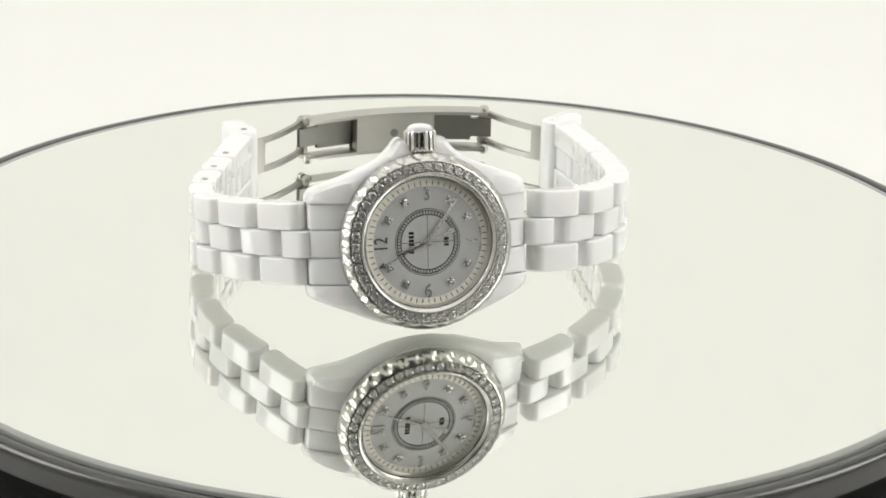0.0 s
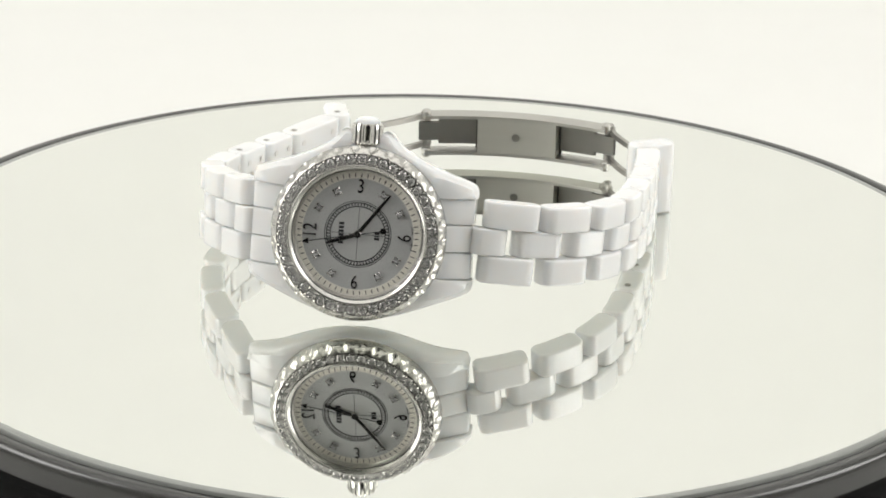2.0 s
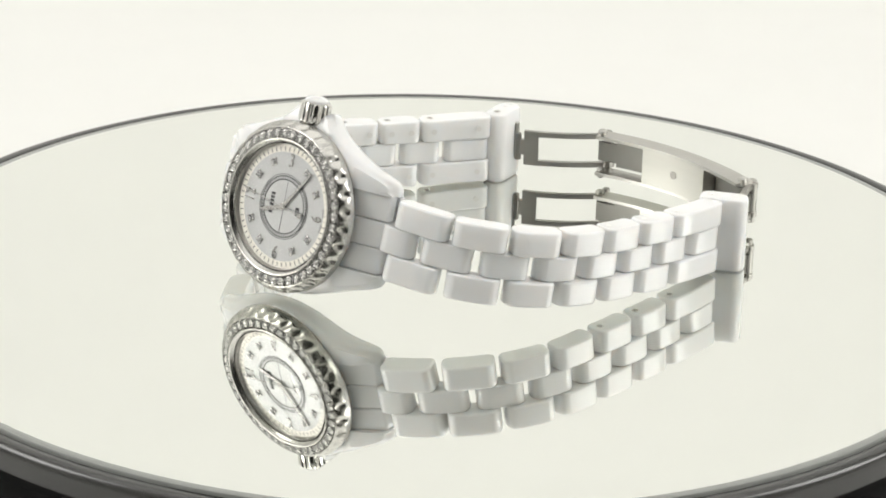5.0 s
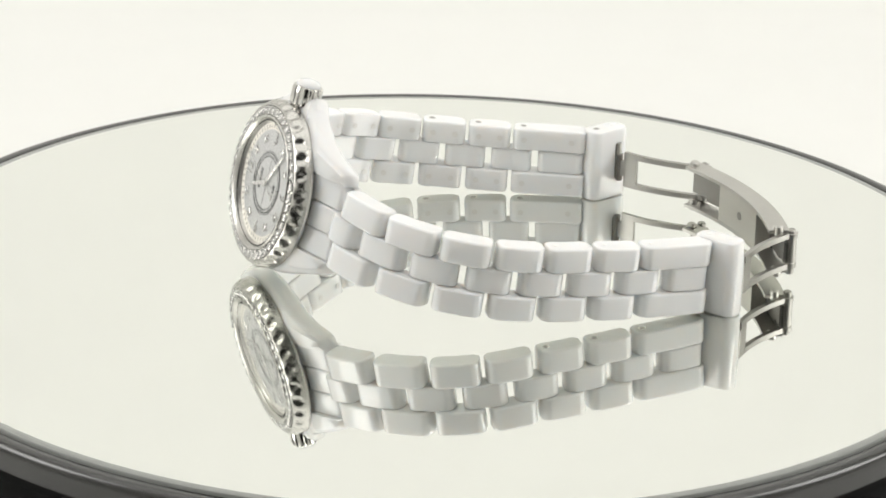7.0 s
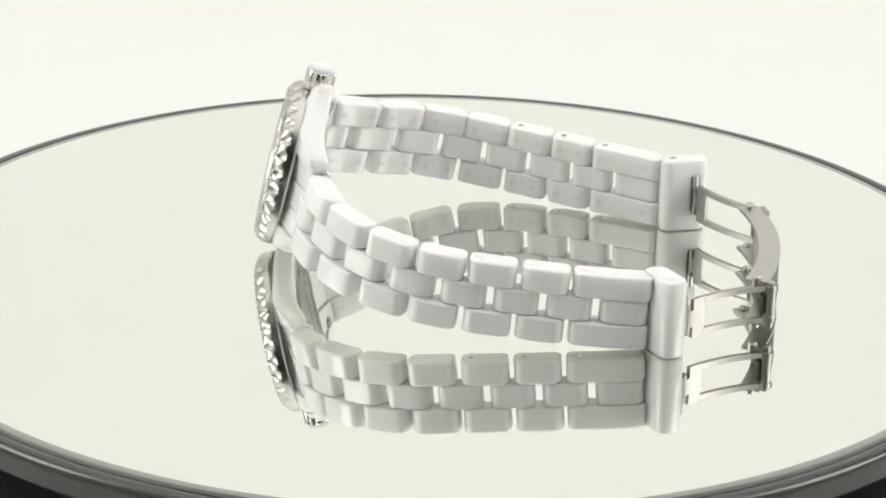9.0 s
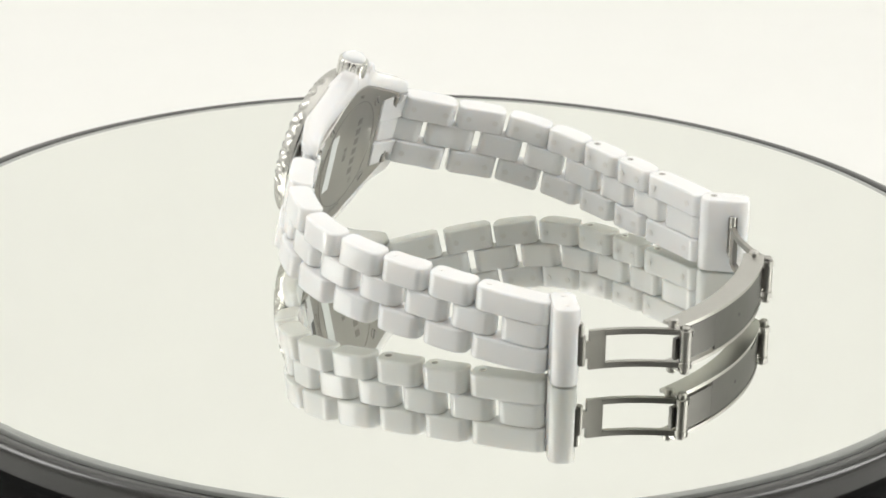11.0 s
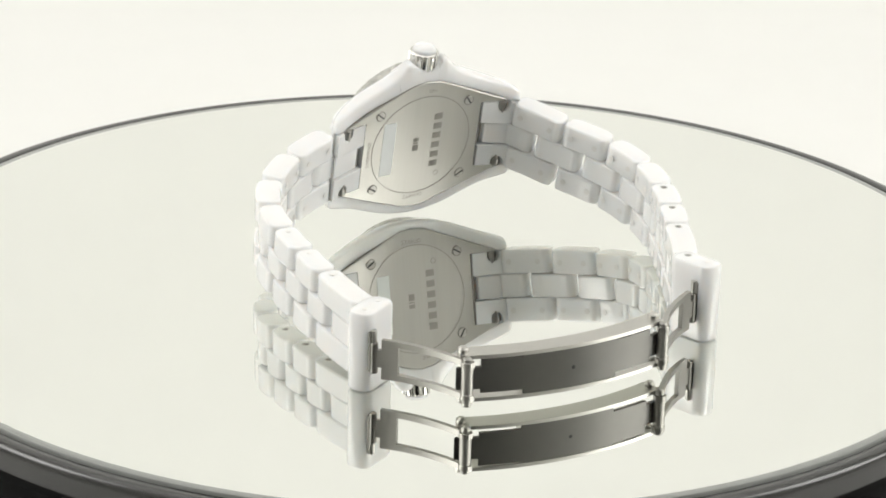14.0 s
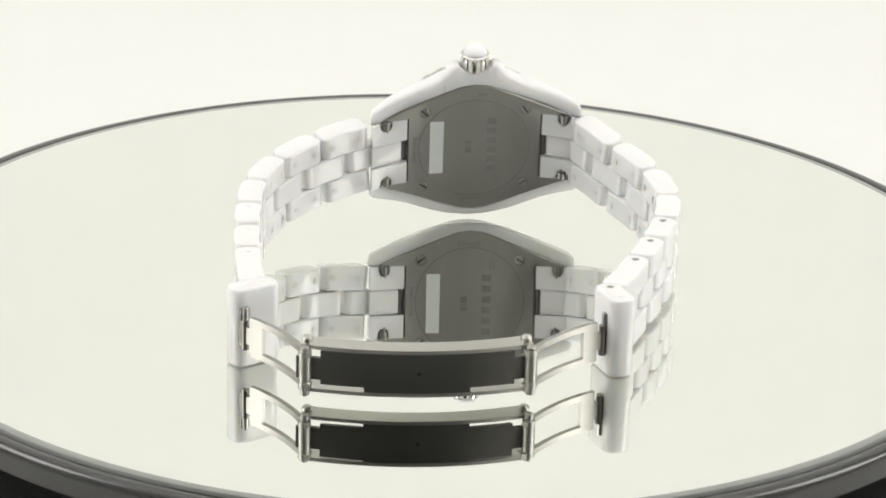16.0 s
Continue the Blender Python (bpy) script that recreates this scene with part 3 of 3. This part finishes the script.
def end_links():
    """Ceramic blocks that fill the gap between the horns of the case."""
    for s in (-1, 1):
        bm = bmesh.new()
        box(bm, 12.9, 18.4, -2.2, 2.2, -5.7, -2.05, 0.35, 3)
        for v in bm.verts:
            v.co.z += drop(v.co.x, 0.035 if v.co.z < -4 else 0.045)
            v.co.x *= s
        part("end_link", bm, CERAMIC, watch, "", MC, 40)
        bm = bmesh.new()
        cyl(bm, (s * 12.4, -6.4, -4.6), (s * 12.4, 6.4, -4.6), 0.5, 14)
        part("spring_bar", bm, DARKSTEEL, watch, "steel spring bar", MC)
        for r in (-1, 1):
            bm = bmesh.new()
            box(bm, 11.9, 18.3, 2.35, 6.6, -4.3, -2.0, 0.35, 3)
            feet = bmesh.new()
            cut = [(11.92, 2.37), (18.28, 2.37), (18.28, 6.58), (16.9, 6.58), (16.7, 5.4), (16.2, 4.8), (15.5, 4.7), (14.9, 5.0), (14.7, 5.6), (14.7, 6.58), (11.92, 6.58)]
            ring_loft(feet, [[(x, y, z) for x, y in cut] for z in (-5.95, -5.8, -3.6)])
            bmesh.ops.triangulate(feet, faces=[f for f in feet.faces if len(f.verts) > 4])
            for v in list(bm.verts) + list(feet.verts):
                v.co.z += drop(v.co.x, 0.035 if v.co.z < -4 else 0.045)
                v.co.x *= s
                v.co.y *= r
            el = part("end_link", bm, CERAMIC, watch, "", MC, 40)
            part("hook", feet, CERAMIC, el, "white ceramic hook round the spring bar", None, 40)
            bm = bmesh.new()
            cyl(bm, (s * 15.7, r * 5.3, -6.5), (s * 15.7, r * 6.65, -6.5), 0.8, 14, 0.1)
            cyl(bm, (s * 15.7, r * 4.4, -6.5), (s * 15.7, r * 5.5, -6.5), 0.6, 14)
            part("spring_bar", bm, DARKSTEEL, watch, "spring bar in its notch", MC)


end_links()


# ---- folding clasp ----
def clasp():
    pw, pe, mid = Vector((-23.9, 49.7, 0)), Vector((8.9, 57.9, 0)), Vector((-8.3, 56.4, 0))
    side = Vector((-0.28, 0.96, 0))

    def swing(hub, tip):
        """The arm's pose about its post while its tip follows the end block."""
        def at_share(f):
            d0, d1 = tip - hub, tip + BLOCK_SHIFT * f - hub
            turn = math.atan2(d1.y, d1.x) - math.atan2(d0.y, d0.x)
            return Matrix.Translation(hub) @ Matrix.Rotation(turn, 4, "Z") @ Matrix.Translation(-hub)
        return at_share

    def curve(f):
        a = pw.lerp(mid * 2 - (pw + pe) / 2, f)
        b = (mid * 2 - (pw + pe) / 2).lerp(pe, f)
        return a.lerp(b, f)

    def strip(f0, f1, z0, z1, d0, d1, n=24):
        """A curved strip between two distances outwards from the blade's line."""
        bm = bmesh.new()
        rings = []
        for k in range(n + 1):
            f = f0 + (f1 - f0) * k / n
            p = curve(f)
            t = (curve(f + 0.01) - curve(f - 0.01)).normalized()
            o = Vector((-t.y, t.x, 0))
            rings.append([p + o * d0 + Vector((0, 0, z0)), p + o * d1 + Vector((0, 0, z0)), p + o * d1 + Vector((0, 0, z1)), p + o * d0 + Vector((0, 0, z1))])
        ring_loft(bm, rings)
        return bm

    b = part("clasp_blade", strip(0.28, 0.73, 2.6, 9.2, -1.7, 1.2), BRUSHEDX, watch, "curved brushed steel clasp blade")
    # same steel as the blade, its colour lowered for the dark room it mirrors
    part("outer_face", strip(0.27, 0.74, 2.66, 9.14, 1.3, 1.7), OUTERSTEEL, b, "brushed outer face, coloured dark for the room it reflects")
    part("flange", strip(-0.015, 1.015, 9.15, 9.75, -1.75, 1.8), SATIN, b, "polished edge flange")
    part("flange", strip(-0.015, 1.015, 2.05, 2.65, -1.75, 1.8), SATIN, b, "polished edge flange")
    for f0, f1 in ((-0.035, 0.275), (0.735, 1.035)):
        # outer tongues take the same reflection-darkened colour
        part("tongue", strip(f0, f1, 4.1, 7.7, 1.28, 1.68), OUTERSTEEL, b, "recessed steel tongue, coloured dark for the room it reflects")
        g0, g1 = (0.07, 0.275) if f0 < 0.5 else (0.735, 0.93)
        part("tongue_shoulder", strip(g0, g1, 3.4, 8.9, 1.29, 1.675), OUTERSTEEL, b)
        # added inner layers, coloured greyer for the shade inside the recess
        part("tongue_inner_shade", strip(f0 + 0.004, f1 - 0.004, 4.14, 7.66, 0.9, 1.27), TONGUESHADE, b, "inner face of the tongue with recess shade in its colour")
        part("tongue_inner_shade", strip(g0 + 0.004, g1 - 0.004, 3.44, 8.86, 0.91, 1.28), TONGUESHADE, b, "inner face of the tongue with recess shade in its colour")
    p = curve(0.5)
    t = (curve(0.51) - curve(0.49)).normalized()
    o = Vector((-t.y, t.x, 0))
    bm = bmesh.new()
    cyl(bm, p - o * 1.78 + Vector((0, 0, 5.9)), p - o * 1.6 + Vector((0, 0, 5.9)), 0.75, 20)
    part("rivet", bm, DARKSTEEL, b, "flush rivet")
    bm = bmesh.new()
    cyl(bm, p + o * 1.6 + Vector((0, 0, 5.9)), p + o * 1.73 + Vector((0, 0, 5.9)), 0.32, 16)
    part("rivet_end", bm, INK, b)
    for at, a0, along in ((pe, Vector((21.2, 49.0, 0)), 1), (pw, Vector((-34.5, 37.7, 0)), -1)):
        # the rivet through the flanges, and the outer post that the arm swings on
        for z0, z1 in ((8.7, 10.55), (1.25, 3.1)):
            bm = bmesh.new()
            cyl(bm, at + Vector((0, 0, z0)), at + Vector((0, 0, z1)), 0.85, 18, 0.28)
            part("rivet_pin", bm, SATIN, watch, "round-headed steel rivet of the clasp")
        at = at + side * 2.3 + Vector((0.96, 0.28, 0)) * along * 0.5
        bm = bmesh.new()
        cyl(bm, at + Vector((0, 0, 1.6)), at + Vector((0, 0, 9.7)), 0.75, 18, 0.2)
        hp = part("hinge_pin", bm, ARMSTEEL, watch, "steel hinge pin of the clasp")
        bm = bmesh.new()
        cyl(bm, at + Vector((0, 0, 3.7)), at + Vector((0, 0, 8.1)), 0.95, 18, 0.1)
        part("hinge_barrel", bm, ARMSTEEL, hp, "grey steel hinge barrel")
        # the swinging arm: a plate with two bowed rails round an open window
        ctrl = (a0 + at) / 2 - (at - Vector((-8, 20, 0))).normalized() * 2.6

        def arm(f):
            return a0.lerp(ctrl, f).lerp(ctrl.lerp(at, f), f)

        def rail(f0, f1, z0, z1, n=14, th=0.36):
            rings = []
            for k in range(n + 1):
                f = f0 + (f1 - f0) * k / n
                p_ = arm(f)
                t_ = (arm(f + 0.01) - arm(f - 0.01)).normalized()
                o_ = Vector((-t_.y, t_.x, 0)) * th
                rings.append([p_ - o_ + Vector((0, 0, z0)), p_ + o_ + Vector((0, 0, z0)), p_ + o_ + Vector((0, 0, z1)), p_ - o_ + Vector((0, 0, z1))])
            return rings

        bm = bmesh.new()
        ring_loft(bm, rail(0.1, 0.27, 2.6, 9.2))
        ring_loft(bm, rail(0.26, 1.06, 8.2, 9.15, th=0.42))
        ring_loft(bm, rail(0.26, 1.06, 2.65, 3.6, th=0.42))
        ring_loft(bm, rail(0.0, 0.12, 4.5, 7.4))
        cyl(bm, at + Vector((0, 0, 8.0)), at + Vector((0, 0, 9.12)), 1.05, 18, 0.12)
        cyl(bm, at + Vector((0, 0, 2.68)), at + Vector((0, 0, 3.8)), 1.05, 18, 0.12)
        arm_ob = part("clasp_arm", bm, ARMSTEEL, watch, "windowed brushed steel clasp arm")
        if along > 0:
            MOVES.append((arm_ob, swing(at, a0)))
        bm = bmesh.new()
        neck = arm(0.02)
        cyl(bm, neck + Vector((0, 0, 3.4)), neck + Vector((0, 0, 8.5)), 0.62, 16, 0.1)
        part("hinge_tube", bm, DARKSTEEL, arm_ob, "small hinge tube in the end block")


clasp()


# ---- what moves ----
def motions():
    rate = -11.8896
    rows = [(k * 0.5, pose(0, 0, 0, 0, 0, rate * k * 0.5)) for k in range(33)]
    walk(watch, rows)
    walk(table, rows)
    base = MC.copy()
    base.translation = MC.translation * S
    ticks = []
    for k in range(17):
        ang = 204.0 - 6.0 * k
        if k:
            ticks.append((k - 0.1, base @ Matrix.Rotation(radians(ang + 6.0), 4, "Z")))
        ticks.append((float(k), base @ Matrix.Rotation(radians(ang), 4, "Z")))
    walk(seconds, ticks)
    for ob, at_share in MOVES:
        shift = []
        for t, f in ((0.0, 1.0), (1.0, 0.97), (2.0, 0.86), (3.0, 0.72), (4.0, 0.45), (5.2, 0.22), (6.5, 0.06), (8.0, 0.0), (16.0, 0.0)):
            m = at_share(f).copy()
            m.translation = m.translation * S
            shift.append((t, m))
        walk(ob, shift)


motions()
